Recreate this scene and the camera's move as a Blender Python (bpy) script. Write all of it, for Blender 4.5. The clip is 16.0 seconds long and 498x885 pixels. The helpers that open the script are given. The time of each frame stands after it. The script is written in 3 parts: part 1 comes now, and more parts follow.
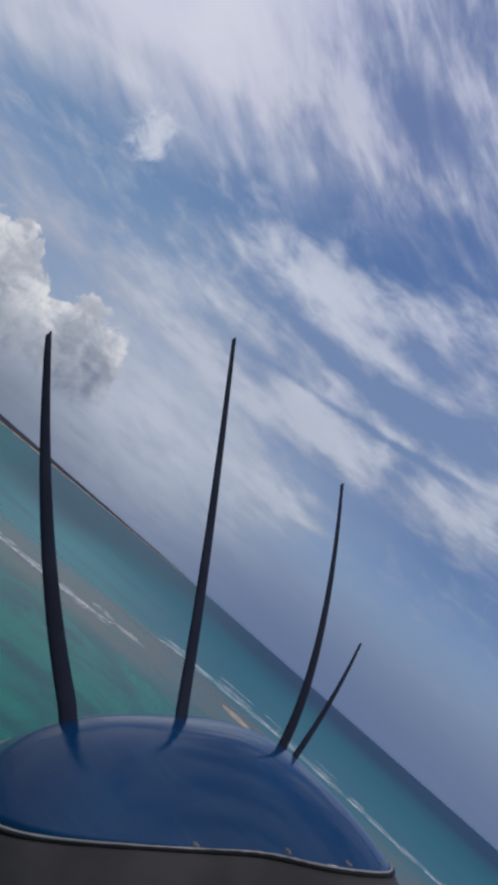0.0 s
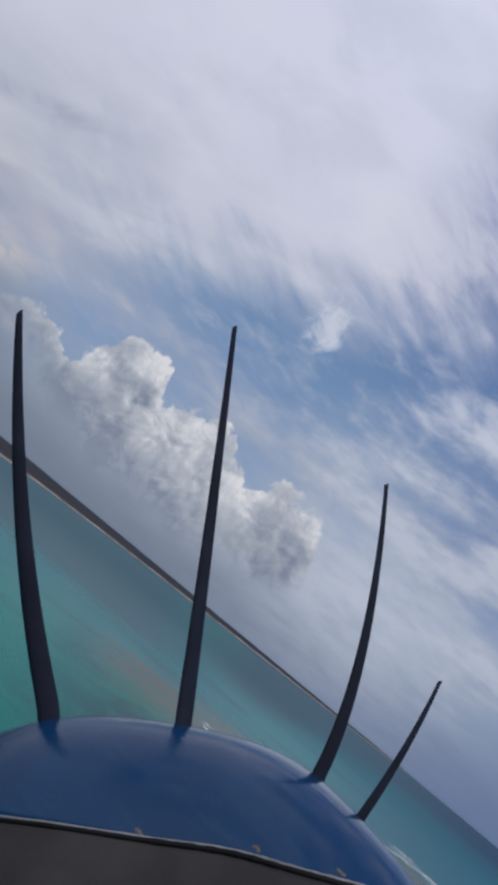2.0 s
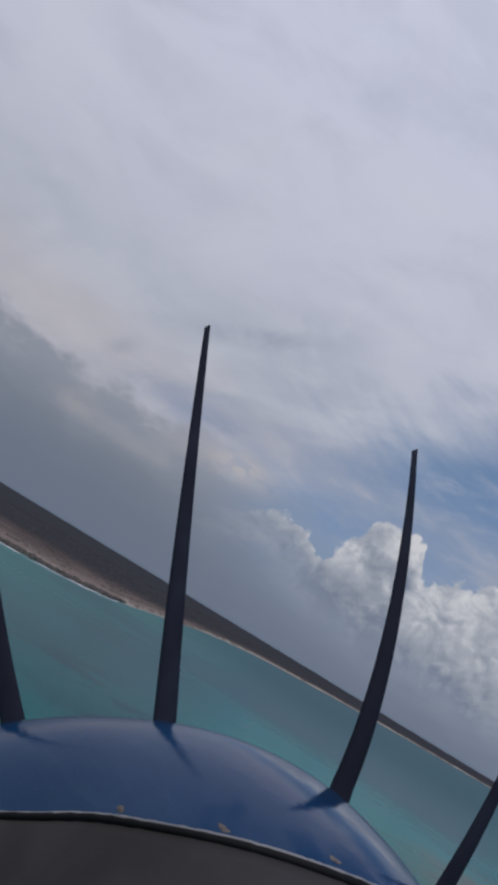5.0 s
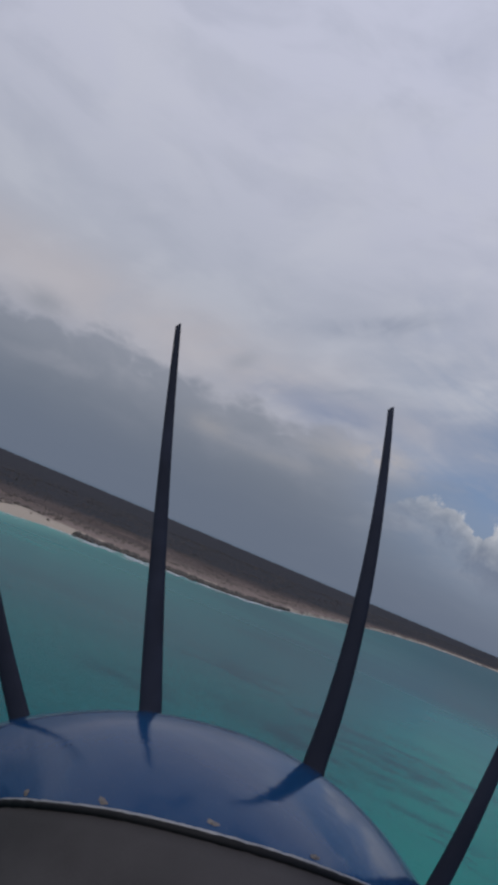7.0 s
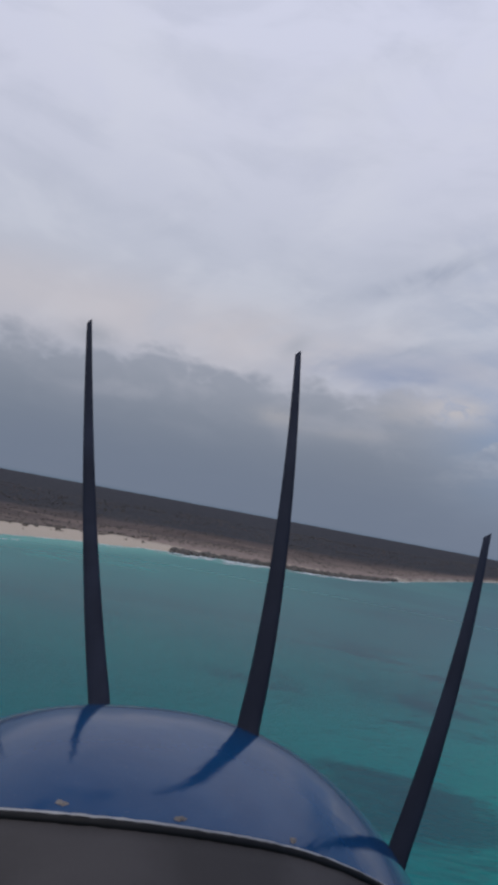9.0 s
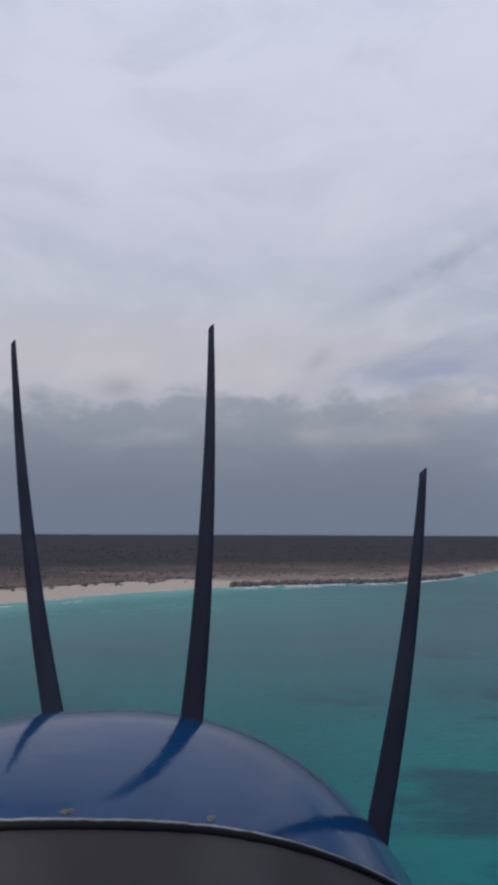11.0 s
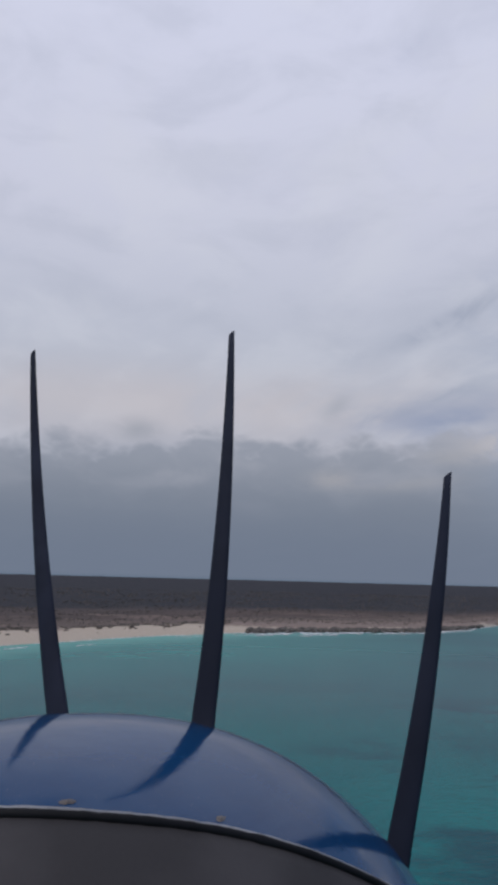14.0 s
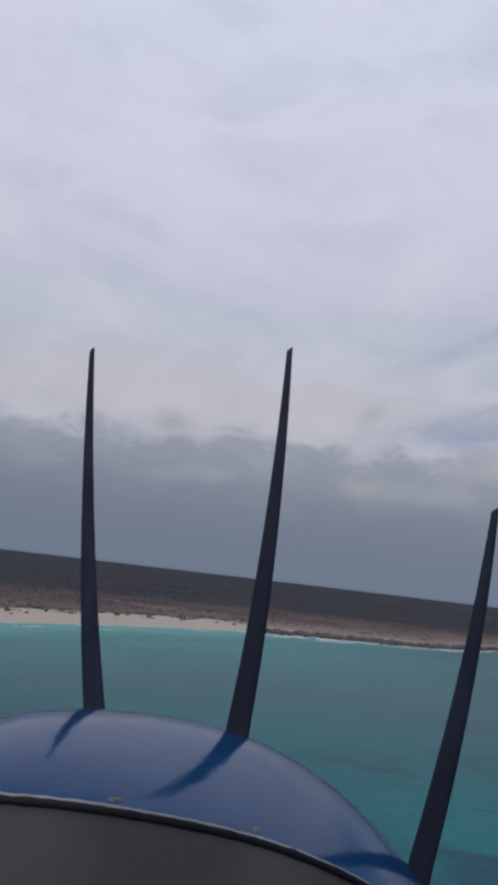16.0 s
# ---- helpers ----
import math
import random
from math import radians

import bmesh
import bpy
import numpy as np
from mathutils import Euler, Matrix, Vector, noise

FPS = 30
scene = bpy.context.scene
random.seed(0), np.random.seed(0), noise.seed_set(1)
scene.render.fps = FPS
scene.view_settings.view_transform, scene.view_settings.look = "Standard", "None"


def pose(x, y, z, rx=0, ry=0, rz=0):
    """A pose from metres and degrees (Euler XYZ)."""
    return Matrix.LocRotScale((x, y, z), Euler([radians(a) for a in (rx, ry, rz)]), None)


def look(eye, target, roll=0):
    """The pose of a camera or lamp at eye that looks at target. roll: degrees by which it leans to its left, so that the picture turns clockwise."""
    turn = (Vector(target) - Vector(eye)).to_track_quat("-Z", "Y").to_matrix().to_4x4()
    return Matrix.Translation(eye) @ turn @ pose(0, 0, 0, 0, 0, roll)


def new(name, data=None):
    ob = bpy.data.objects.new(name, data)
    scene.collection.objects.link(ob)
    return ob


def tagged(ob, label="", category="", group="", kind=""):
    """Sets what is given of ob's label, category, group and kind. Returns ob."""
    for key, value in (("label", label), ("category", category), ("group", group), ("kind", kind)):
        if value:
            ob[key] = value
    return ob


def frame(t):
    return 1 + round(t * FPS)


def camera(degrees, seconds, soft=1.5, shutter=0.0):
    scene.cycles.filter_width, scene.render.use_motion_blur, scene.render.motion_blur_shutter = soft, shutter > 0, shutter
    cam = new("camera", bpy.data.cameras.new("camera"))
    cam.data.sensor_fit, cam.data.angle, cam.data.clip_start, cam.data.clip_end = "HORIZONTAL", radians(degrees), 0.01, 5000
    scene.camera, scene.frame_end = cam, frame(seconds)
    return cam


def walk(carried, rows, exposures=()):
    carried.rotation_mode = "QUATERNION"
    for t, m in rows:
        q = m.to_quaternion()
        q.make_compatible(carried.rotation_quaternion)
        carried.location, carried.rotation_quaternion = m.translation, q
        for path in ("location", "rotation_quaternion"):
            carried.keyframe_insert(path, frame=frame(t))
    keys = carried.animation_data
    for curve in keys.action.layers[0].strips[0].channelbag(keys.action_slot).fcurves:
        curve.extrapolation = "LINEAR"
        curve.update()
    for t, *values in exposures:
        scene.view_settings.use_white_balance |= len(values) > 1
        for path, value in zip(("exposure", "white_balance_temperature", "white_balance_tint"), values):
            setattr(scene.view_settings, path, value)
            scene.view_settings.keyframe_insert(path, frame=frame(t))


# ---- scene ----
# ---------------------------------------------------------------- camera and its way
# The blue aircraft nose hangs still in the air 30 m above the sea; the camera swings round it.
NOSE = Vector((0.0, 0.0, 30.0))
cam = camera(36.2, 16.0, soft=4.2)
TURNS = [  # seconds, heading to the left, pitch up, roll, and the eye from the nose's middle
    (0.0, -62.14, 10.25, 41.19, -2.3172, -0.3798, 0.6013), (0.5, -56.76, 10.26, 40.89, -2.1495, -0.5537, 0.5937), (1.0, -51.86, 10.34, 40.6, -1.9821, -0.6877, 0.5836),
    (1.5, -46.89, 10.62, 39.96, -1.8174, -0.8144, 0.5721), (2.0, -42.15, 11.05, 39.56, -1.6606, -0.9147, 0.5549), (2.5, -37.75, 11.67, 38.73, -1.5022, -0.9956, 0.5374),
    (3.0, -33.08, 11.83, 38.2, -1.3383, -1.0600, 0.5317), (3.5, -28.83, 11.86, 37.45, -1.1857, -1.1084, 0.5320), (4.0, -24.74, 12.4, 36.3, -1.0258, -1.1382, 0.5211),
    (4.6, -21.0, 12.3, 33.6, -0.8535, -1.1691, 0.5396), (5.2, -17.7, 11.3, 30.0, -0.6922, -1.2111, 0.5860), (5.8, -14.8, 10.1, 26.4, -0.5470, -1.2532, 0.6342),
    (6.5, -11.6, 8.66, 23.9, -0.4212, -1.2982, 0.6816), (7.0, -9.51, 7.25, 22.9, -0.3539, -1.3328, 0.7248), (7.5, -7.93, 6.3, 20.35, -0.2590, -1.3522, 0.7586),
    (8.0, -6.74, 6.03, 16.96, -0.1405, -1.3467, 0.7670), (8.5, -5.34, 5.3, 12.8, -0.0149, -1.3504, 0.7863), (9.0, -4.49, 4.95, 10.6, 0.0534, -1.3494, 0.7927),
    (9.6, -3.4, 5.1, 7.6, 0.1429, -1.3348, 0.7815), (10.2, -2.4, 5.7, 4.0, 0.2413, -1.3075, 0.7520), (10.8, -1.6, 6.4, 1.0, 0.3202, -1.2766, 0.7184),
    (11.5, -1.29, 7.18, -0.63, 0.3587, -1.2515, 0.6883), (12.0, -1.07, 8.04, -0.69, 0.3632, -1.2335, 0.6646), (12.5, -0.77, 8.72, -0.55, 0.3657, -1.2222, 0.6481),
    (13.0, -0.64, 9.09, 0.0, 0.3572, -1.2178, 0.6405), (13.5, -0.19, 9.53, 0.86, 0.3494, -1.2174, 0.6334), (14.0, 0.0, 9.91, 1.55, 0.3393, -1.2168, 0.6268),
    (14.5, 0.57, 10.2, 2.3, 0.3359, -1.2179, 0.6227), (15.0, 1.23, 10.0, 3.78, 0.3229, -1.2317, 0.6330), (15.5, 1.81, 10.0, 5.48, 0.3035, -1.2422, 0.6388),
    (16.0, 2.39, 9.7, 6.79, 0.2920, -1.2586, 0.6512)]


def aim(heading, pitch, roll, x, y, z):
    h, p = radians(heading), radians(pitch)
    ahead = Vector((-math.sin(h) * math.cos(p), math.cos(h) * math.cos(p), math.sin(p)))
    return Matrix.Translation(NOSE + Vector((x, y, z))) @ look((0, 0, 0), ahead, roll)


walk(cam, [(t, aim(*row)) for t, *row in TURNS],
     exposures=[(0.0, 0.02), (0.5, -0.10), (1.0, -0.08), (1.5, 0.0), (2.0, 0.0), (3.0, 0.02), (3.3, -0.10), (3.6, -0.16), (5.0, -0.20), (7.0, -0.23), (7.3, -0.05), (7.6, 0.06), (8.2, 0.06), (9.0, 0.04), (11.5, 0.02), (16.0, 0.01)])

# ---------------------------------------------------------------- node helpers


class Nodes:
    """Short hand for building a node tree."""

    def __init__(self, tree):
        self.t = tree
        tree.nodes.clear()

    def put(self, kind, sockets=()):
        n = self.t.nodes.new(kind)
        for k, v in dict(sockets).items():
            self.feed(n.inputs[k], v)
        return n

    def feed(self, socket, v):
        if isinstance(v, bpy.types.NodeSocket):
            self.t.links.new(v, socket)
        else:
            socket.default_value = v

    def m(self, op, a, b=0.0, c=0.0):
        n = self.t.nodes.new("ShaderNodeMath")
        n.operation = op
        for i, v in enumerate((a, b, c)):
            self.feed(n.inputs[i], v)
        return n.outputs[0]

    def step(self, v, lo, hi, a=0.0, b=1.0):
        n = self.t.nodes.new("ShaderNodeMapRange")
        n.interpolation_type = "SMOOTHSTEP"
        for i, x in enumerate((v, lo, hi, a, b)):
            self.feed(n.inputs[i], x)
        return n.outputs[0]

    def step_line(self, v, lo, hi):
        n = self.t.nodes.new("ShaderNodeMapRange")
        for i, x in enumerate((v, lo, hi)):
            self.feed(n.inputs[i], x)
        return n.outputs[0]

    def mix(self, fac, a, b, blend="MIX"):
        n = self.t.nodes.new("ShaderNodeMix")
        n.data_type, n.blend_type, n.clamp_factor = "RGBA", blend, True
        self.feed(n.inputs[0], fac)
        self.feed(n.inputs[6], a)
        self.feed(n.inputs[7], b)
        return n.outputs[2]

    def noise(self, vec, scale, detail=4.0, rough=0.55, distort=0.0, dims="3D"):
        n = self.put("ShaderNodeTexNoise", {"Scale": scale, "Detail": detail, "Roughness": rough, "Distortion": distort})
        n.noise_dimensions = dims
        if vec is not None:
            self.t.links.new(vec, n.inputs["Vector"])
        return n.outputs[0]

    def vec(self, x, y, z=0.0):
        n = self.t.nodes.new("ShaderNodeCombineXYZ")
        for i, v in enumerate((x, y, z)):
            self.feed(n.inputs[i], v)
        return n.outputs[0]

    def split(self, v):
        n = self.t.nodes.new("ShaderNodeSeparateXYZ")
        self.t.links.new(v, n.inputs[0])
        return n.outputs

    def ramp(self, fac, stops, interp="LINEAR"):
        n = self.t.nodes.new("ShaderNodeValToRGB")
        n.color_ramp.interpolation = interp
        e = n.color_ramp.elements
        while len(e) < len(stops):
            e.new(0.5)
        for el, (p, c) in zip(e, stops):
            el.position = p
            el.color = c if isinstance(c, tuple) else (c, c, c, 1)
        self.feed(n.inputs[0], fac)
        return n.outputs[0]


def rgb(r, g, b):
    """A colour given as 0 to 255 in sRGB, made linear."""
    return tuple(((v / 255 + 0.055) / 1.055) ** 2.4 if v > 10 else v / 255 / 12.92 for v in (r, g, b)) + (1.0,)


# ---------------------------------------------------------------- sky and sun
SUN_AZ, SUN_EL = 155.0, 55.0     # degrees to the left of +y, and up
world = bpy.data.worlds.new("sky")
world.use_nodes = True
scene.world = world
w = Nodes(world.node_tree)
coord = w.put("ShaderNodeTexCoord").outputs["Generated"]
dx, dy, dz = w.split(coord)
up = w.m("MAXIMUM", dz, 0.0)
az = w.m("MULTIPLY", w.m("ARCTAN2", w.m("MULTIPLY", dx, -1.0), dy), 57.29578)     # degrees to the left
el = w.m("MULTIPLY", w.m("ARCSINE", dz), 57.29578)

nishita = w.put("ShaderNodeTexSky")
nishita.sky_type, nishita.sun_disc = "NISHITA", False
nishita.sun_elevation, nishita.sun_rotation = radians(SUN_EL), radians(-SUN_AZ)
nishita.altitude, nishita.air_density, nishita.dust_density, nishita.ozone_density = 30, 1.0, 1.5, 1.5
clear = w.mix(1.0, nishita.outputs[0], (0.10, 0.10, 0.11, 1), "MULTIPLY")
sky = w.mix(0.75, clear, w.ramp(w.m("DIVIDE", el, 60.0), [(0.0, rgb(128, 142, 170)), (0.15, rgb(112, 138, 176)), (0.30, rgb(108, 137, 174)), (0.5, rgb(96, 121, 168)), (1.0, rgb(84, 104, 152))]))

sky = w.mix(w.m("MULTIPLY", w.step(az, -46.0, -62.0, 0.0, 0.65), w.step(el, 6.0, 14.0)), sky, rgb(76, 108, 160))      # clearer away from the land


def blob(a, e, wide, high, lean=0.0):
    """A soft patch round a direction: 1 in the middle, falling off."""
    u = w.m("DIVIDE", w.m("SUBTRACT", az, a), wide)
    v = w.m("DIVIDE", w.m("ADD", w.m("SUBTRACT", el, e), w.m("MULTIPLY", w.m("SUBTRACT", az, a), lean)), high)
    return w.m("EXPONENT", w.m("MULTIPLY", w.m("ADD", w.m("MULTIPLY", u, u), w.m("MULTIPLY", v, v)), -1.0))


def plus(*terms):
    out = 0.0
    for factor, v in terms:
        out = w.m("ADD", out, w.m("MULTIPLY", v, factor))
    return out


def curve(points, lo, hi, top):
    """A height in degrees as a function of the azimuth, through the points given from the far end on."""
    n = w.ramp(w.m("DIVIDE", w.m("SUBTRACT", az, lo), hi - lo), [((a - lo) / (hi - lo), e / top) for a, e in points])
    return w.m("MULTIPLY", n, top)


def fibres(lean, along_scale, across_scale, seed, detail=4.0):
    """Drawn-out streaks that sink towards the open sea by that many degrees."""
    c, sn = math.cos(radians(lean)), math.sin(radians(lean))
    run = w.m("SUBTRACT", w.m("MULTIPLY", az, -c), w.m("MULTIPLY", el, sn))
    off = w.m("ADD", w.m("MULTIPLY", az, -sn), w.m("MULTIPLY", el, c))
    return w.noise(w.vec(w.m("MULTIPLY", run, along_scale), w.m("MULTIPLY", off, across_scale), seed), 1.0, detail, 0.58, 0.45)


# high layer, laid flat overhead so that it draws together towards the horizon
flat = w.m("DIVIDE", 1.0, w.m("ADD", up, 0.22))
px, py = w.m("MULTIPLY", dx, flat), w.m("MULTIPLY", dy, flat)
c30, s30 = math.cos(radians(24)), math.sin(radians(24))
along = w.m("ADD", w.m("MULTIPLY", px, -s30), w.m("MULTIPLY", py, c30))
across = w.m("ADD", w.m("MULTIPLY", px, c30), w.m("MULTIPLY", py, s30))
streak = w.noise(w.vec(w.m("MULTIPLY", along, 1.7), w.m("MULTIPLY", across, 3.1), 3.0), 1.0, 4.0, 0.50, 0.7)
broad = w.noise(w.vec(along, w.m("MULTIPLY", across, 1.5), 9.0), 1.5, 5.0, 0.55, 0.4)
cf, sf = math.cos(radians(-38)), math.sin(radians(-38))
fan_along = w.m("ADD", w.m("MULTIPLY", px, -sf), w.m("MULTIPLY", py, cf))
fan_across = w.m("ADD", w.m("MULTIPLY", px, cf), w.m("MULTIPLY", py, sf))
fan = w.noise(w.vec(w.m("MULTIPLY", fan_along, 1.5), w.m("MULTIPLY", fan_across, 3.0), 30.0), 1.0, 4.0, 0.48, 0.7)
high_up = w.step(el, 18.0, 25.0)
streak = w.m("ADD", w.m("MULTIPLY", streak, w.m("SUBTRACT", 1.0, w.m("MULTIPLY", high_up, 0.65))), w.m("MULTIPLY", fan, w.m("MULTIPLY", high_up, 0.65)))
wisp = w.noise(w.vec(w.m("MULTIPLY", along, 4.5), w.m("MULTIPLY", across, 7.5), 6.0), 1.0, 5.0, 0.52, 0.9)
clots = w.noise(w.vec(w.m("MULTIPLY", along, 3.0), w.m("MULTIPLY", across, 3.8), 14.0), 1.0, 5.0, 0.52, 0.3)
veil = plus((0.90, streak), (0.75, broad), (0.30, wisp), (0.62, clots), (1.0, -0.735))
# a slanting rift of blue climbs away from the land, between a high veil with a combed lower edge and a lower, streakier one
comb = fibres(19.0, 0.06, 0.24, 51.0)
fine_comb = fibres(23.0, 0.17, 0.62, 57.0)
drawn = fibres(1.0, 0.105, 0.27, 61.0)
fine_drawn = fibres(4.0, 0.34, 0.78, 67.0)
high_edge = curve([(-75, 33.5), (-61, 30.0), (-55, 27.6), (-50, 25.6), (-43, 23.0), (-36, 20.4), (-30, 16.8), (-25.7, 14.4), (-21, 13.4), (-16, 12.6), (-10, 10.8)], -75.0, -10.0, 40.0)
low_edge = curve([(-75, 30.6), (-70, 29.4), (-65, 27.8), (-60, 25.6), (-55, 23.8), (-50, 21.4), (-46, 19.2), (-44, 16.6), (-41, 14.0), (-37, 12.3), (-26, 10.8), (-18, 10.2), (-10, 9.8)], -75.0, -10.0, 40.0)
veil_high = w.step(plus((1.0, el), (-1.0, high_edge), (10.5, comb), (3.6, fine_comb), (8.0, clots), (1.0, -11.1)), -4.4, 6.0)
veil_high = w.m("MULTIPLY", veil_high, w.step(plus((0.9, comb), (0.5, fine_comb), (0.5, clots), (0.3, blob(-54.5, 31.8, 3.6, 1.8)), (-0.3, blob(-50.0, 29.0, 2.6, 1.6)), (-0.3, blob(-57.0, 35.5, 7.0, 1.6)), (0.42, w.step(az, -50.0, -34.0))), 0.66, 1.14, 0.50, 1.0))
# the larger white bodies in the low veil, and the blue left between them
lobes = plus((1.0, blob(-58.5, 23.6, 5.0, 1.9, 0.35)), (0.8, blob(-63.4, 21.3, 3.2, 0.9, 0.1)), (0.7, blob(-66.0, 27.0, 4.5, 1.3)), (1.0, blob(-66.0, 14.4, 13.0, 1.4, 0.10)),
             (1.0, blob(-70.8, 17.6, 2.8, 0.8)), (0.9, blob(-66.5, 8.5, 5.5, 0.7)), (0.6, blob(-64.0, 4.4, 3.0, 0.6)), (0.8, blob(-79.5, 16.6, 5.0, 1.3, 0.15)))
gaps = plus((1.0, blob(-72.0, 20.2, 5.5, 1.1, 0.06)), (0.8, blob(-62.6, 19.2, 2.4, 0.7)), (0.9, blob(-67.5, 16.7, 9.0, 0.32, 0.12)), (1.0, blob(-68.8, 23.5, 4.0, 1.1)),
            (0.8, blob(-61.5, 9.2, 4.0, 1.0)), (0.7, blob(-70.0, 11.6, 6.0, 1.0)), (0.8, blob(-77.0, 10.0, 6.0, 2.0)), (0.6, blob(-57.0, 26.6, 5.0, 0.9, 0.3)))
veil_low = w.step(plus((-1.0, el), (1.0, low_edge), (11.0, drawn), (4.0, fine_drawn), (8.0, clots), (1.0, -11.6)), -3.0, 4.0)
low_body = plus((1.3, drawn), (0.6, fine_drawn), (0.8, clots), (0.30, lobes), (-0.46, gaps), (1.0, -0.12), (-0.22, w.step(az, -52.0, -42.0)), (-0.14, w.step(az, -64.0, -74.0)))
veil_low = w.m("MULTIPLY", veil_low, w.step(low_body, 0.90, 1.58, 0.16, 0.88))
floor_low = curve([(-90, 19.0), (-82, 15.0), (-76, 10.8), (-72, 8.0), (-66, 5.0), (-58, 4.5), (-50, 3.0)], -90.0, -50.0, 20.0)
veil_low = w.m("MULTIPLY", veil_low, w.step(plus((1.0, el), (-1.0, floor_low), (10.0, drawn), (1.0, -5.0)), -2.0, 2.5, 0.25, 1.0))
wisps = w.m("MULTIPLY", w.step(plus((0.7, fine_drawn), (0.6, drawn)), 0.54, 0.92), w.step(az, -48.0, -60.0, 0.46, 0.28))
cover = w.m("MAXIMUM", w.m("MAXIMUM", veil_high, veil_low), wisps)
overcast = w.step(w.m("ADD", veil, w.step(az, -26.0, -14.0, 0.0, 0.5)), 0.20, 0.86)
over_land = w.step(az, -24.0, -12.0)
cover = w.m("ADD", w.m("MULTIPLY", overcast, over_land), w.m("MULTIPLY", cover, w.m("SUBTRACT", 1.0, over_land)))
tone = w.noise(w.vec(w.m("MULTIPLY", az, 0.05), w.m("MULTIPLY", el, 0.12), 5.0), 1.6, 5.0, 0.55, 0.4)
layer = w.ramp(w.m("DIVIDE", el, 50.0), [(0.0, rgb(142, 150, 168)), (0.2, rgb(174, 177, 190)), (0.32, rgb(182, 187, 202)), (0.55, rgb(200, 203, 221)), (1.0, rgb(212, 216, 238))])
layer = w.mix(w.step(tone, 0.42, 0.66, 0.0, 0.20), layer, rgb(152, 160, 178))
layer = w.mix(w.m("MULTIPLY", w.step(clots, 0.44, 0.66, 0.0, 0.50), w.step(over_land, 0.0, 1.0, 1.0, 0.55)), layer, rgb(208, 211, 222))
layer = w.mix(w.m("MULTIPLY", w.step(az, -16.0, -32.0), w.step(el, 20.0, 8.0, 0.0, 0.6)), layer, rgb(146, 153, 171))
layer = w.mix(w.m("MULTIPLY", w.step(az, -37.0, -50.0), w.m("MULTIPLY", w.step(el, 23.0, 32.0, 0.0, 0.95), w.step(plus((0.9, comb), (0.5, fine_comb), (0.6, clots)), 0.82, 1.22, 1.0, 0.30))), layer, rgb(112, 126, 168))
layer = w.mix(w.m("MULTIPLY", w.m("MULTIPLY", veil_low, w.step(low_body, 1.10, 1.5)), w.step(az, -40.0, -52.0, 0.0, 0.60)), layer, rgb(194, 202, 218))
sky = w.mix(cover, sky, layer)
# pale pinkish band above the rain bank
sky = w.mix(w.m("MULTIPLY", blob(2.0, 12.6, 30.0, 2.6), w.step(broad, 0.35, 0.6, 0.25, 0.75)), sky, rgb(192, 188, 194))
sky = w.mix(w.m("MULTIPLY", blob(-16.0, 11.5, 8.0, 1.6), w.step(streak, 0.42, 0.62, 0.0, 0.7)), sky, rgb(132, 146, 176))
sky = w.mix(w.m("MULTIPLY", blob(-15.5, 19.0, 4.6, 0.9, 0.42), w.step(wisp, 0.36, 0.60, 0.25, 0.75)), sky, rgb(148, 157, 177))
sky = w.mix(w.m("MULTIPLY", blob(-13.0, 13.0, 5.0, 0.6, 0.30), w.step(wisp, 0.40, 0.62, 0.1, 0.6)), sky, rgb(146, 156, 176))
# one small detached puff
puff_noise = w.noise(w.vec(w.m("MULTIPLY", az, 0.1), w.m("MULTIPLY", el, 0.1), 8.0), 5.0, 8.0, 0.66, 0.6)
sky = w.mix(w.step(plus((0.75, blob(-41.4, 21.2, 1.7, 2.2)), (1.6, puff_noise)), 1.02, 1.55, 0.0, 0.75), sky, rgb(204, 209, 222))

# grey rain bank low down over the land, with a ragged upper edge


def billow(a, e):
    """Rounded heaps with sharp creases between them."""
    v = w.vec(w.m("MULTIPLY", a, 0.1), w.m("MULTIPLY", e, 0.1), 2.0)
    out = 0.0
    for scale, amount in ((2.0, 1.0), (4.8, 0.55), (11.0, 0.28), (25.0, 0.08)):
        out = w.m("ADD", out, w.m("MULTIPLY", w.m("ABSOLUTE", w.m("SUBTRACT", w.noise(v, scale, 0.0), 0.5)), 2.0 * amount))
    return out


heaps = billow(w.m("ADD", w.m("MULTIPLY", az, 0.8), 40.0), w.m("MULTIPLY", el, 1.25))
ragged = w.noise(w.vec(w.m("MULTIPLY", az, 0.10), w.m("MULTIPLY", el, 0.13), 1.0), 1.3, 5.0, 0.5, 0.15)
edge = w.m("SUBTRACT", plus((3.2, ragged), (2.6, heaps), (1.0, 7.6)), el)
bank = w.m("MULTIPLY", w.step(edge, -0.2, 1.5), w.step(az, -30.0, -13.0))
bank_tone = w.ramp(w.m("DIVIDE", el, 14.0), [(0.0, rgb(108, 118, 131)), (0.35, rgb(124, 132, 145)), (0.7, rgb(144, 150, 164)), (1.0, rgb(164, 167, 179))])
lumps = w.noise(w.vec(w.m("MULTIPLY", az, 0.09), w.m("MULTIPLY", el, 0.17), 12.0), 2.0, 5.0, 0.5, 0.3)
bank_tone = w.mix(w.m("MULTIPLY", w.step(lumps, 0.44, 0.74, 0.0, 0.36), w.step(el, 3.0, 8.0)), bank_tone, rgb(178, 179, 190))
sky = w.mix(w.m("MULTIPLY", bank, 0.90), sky, bank_tone)

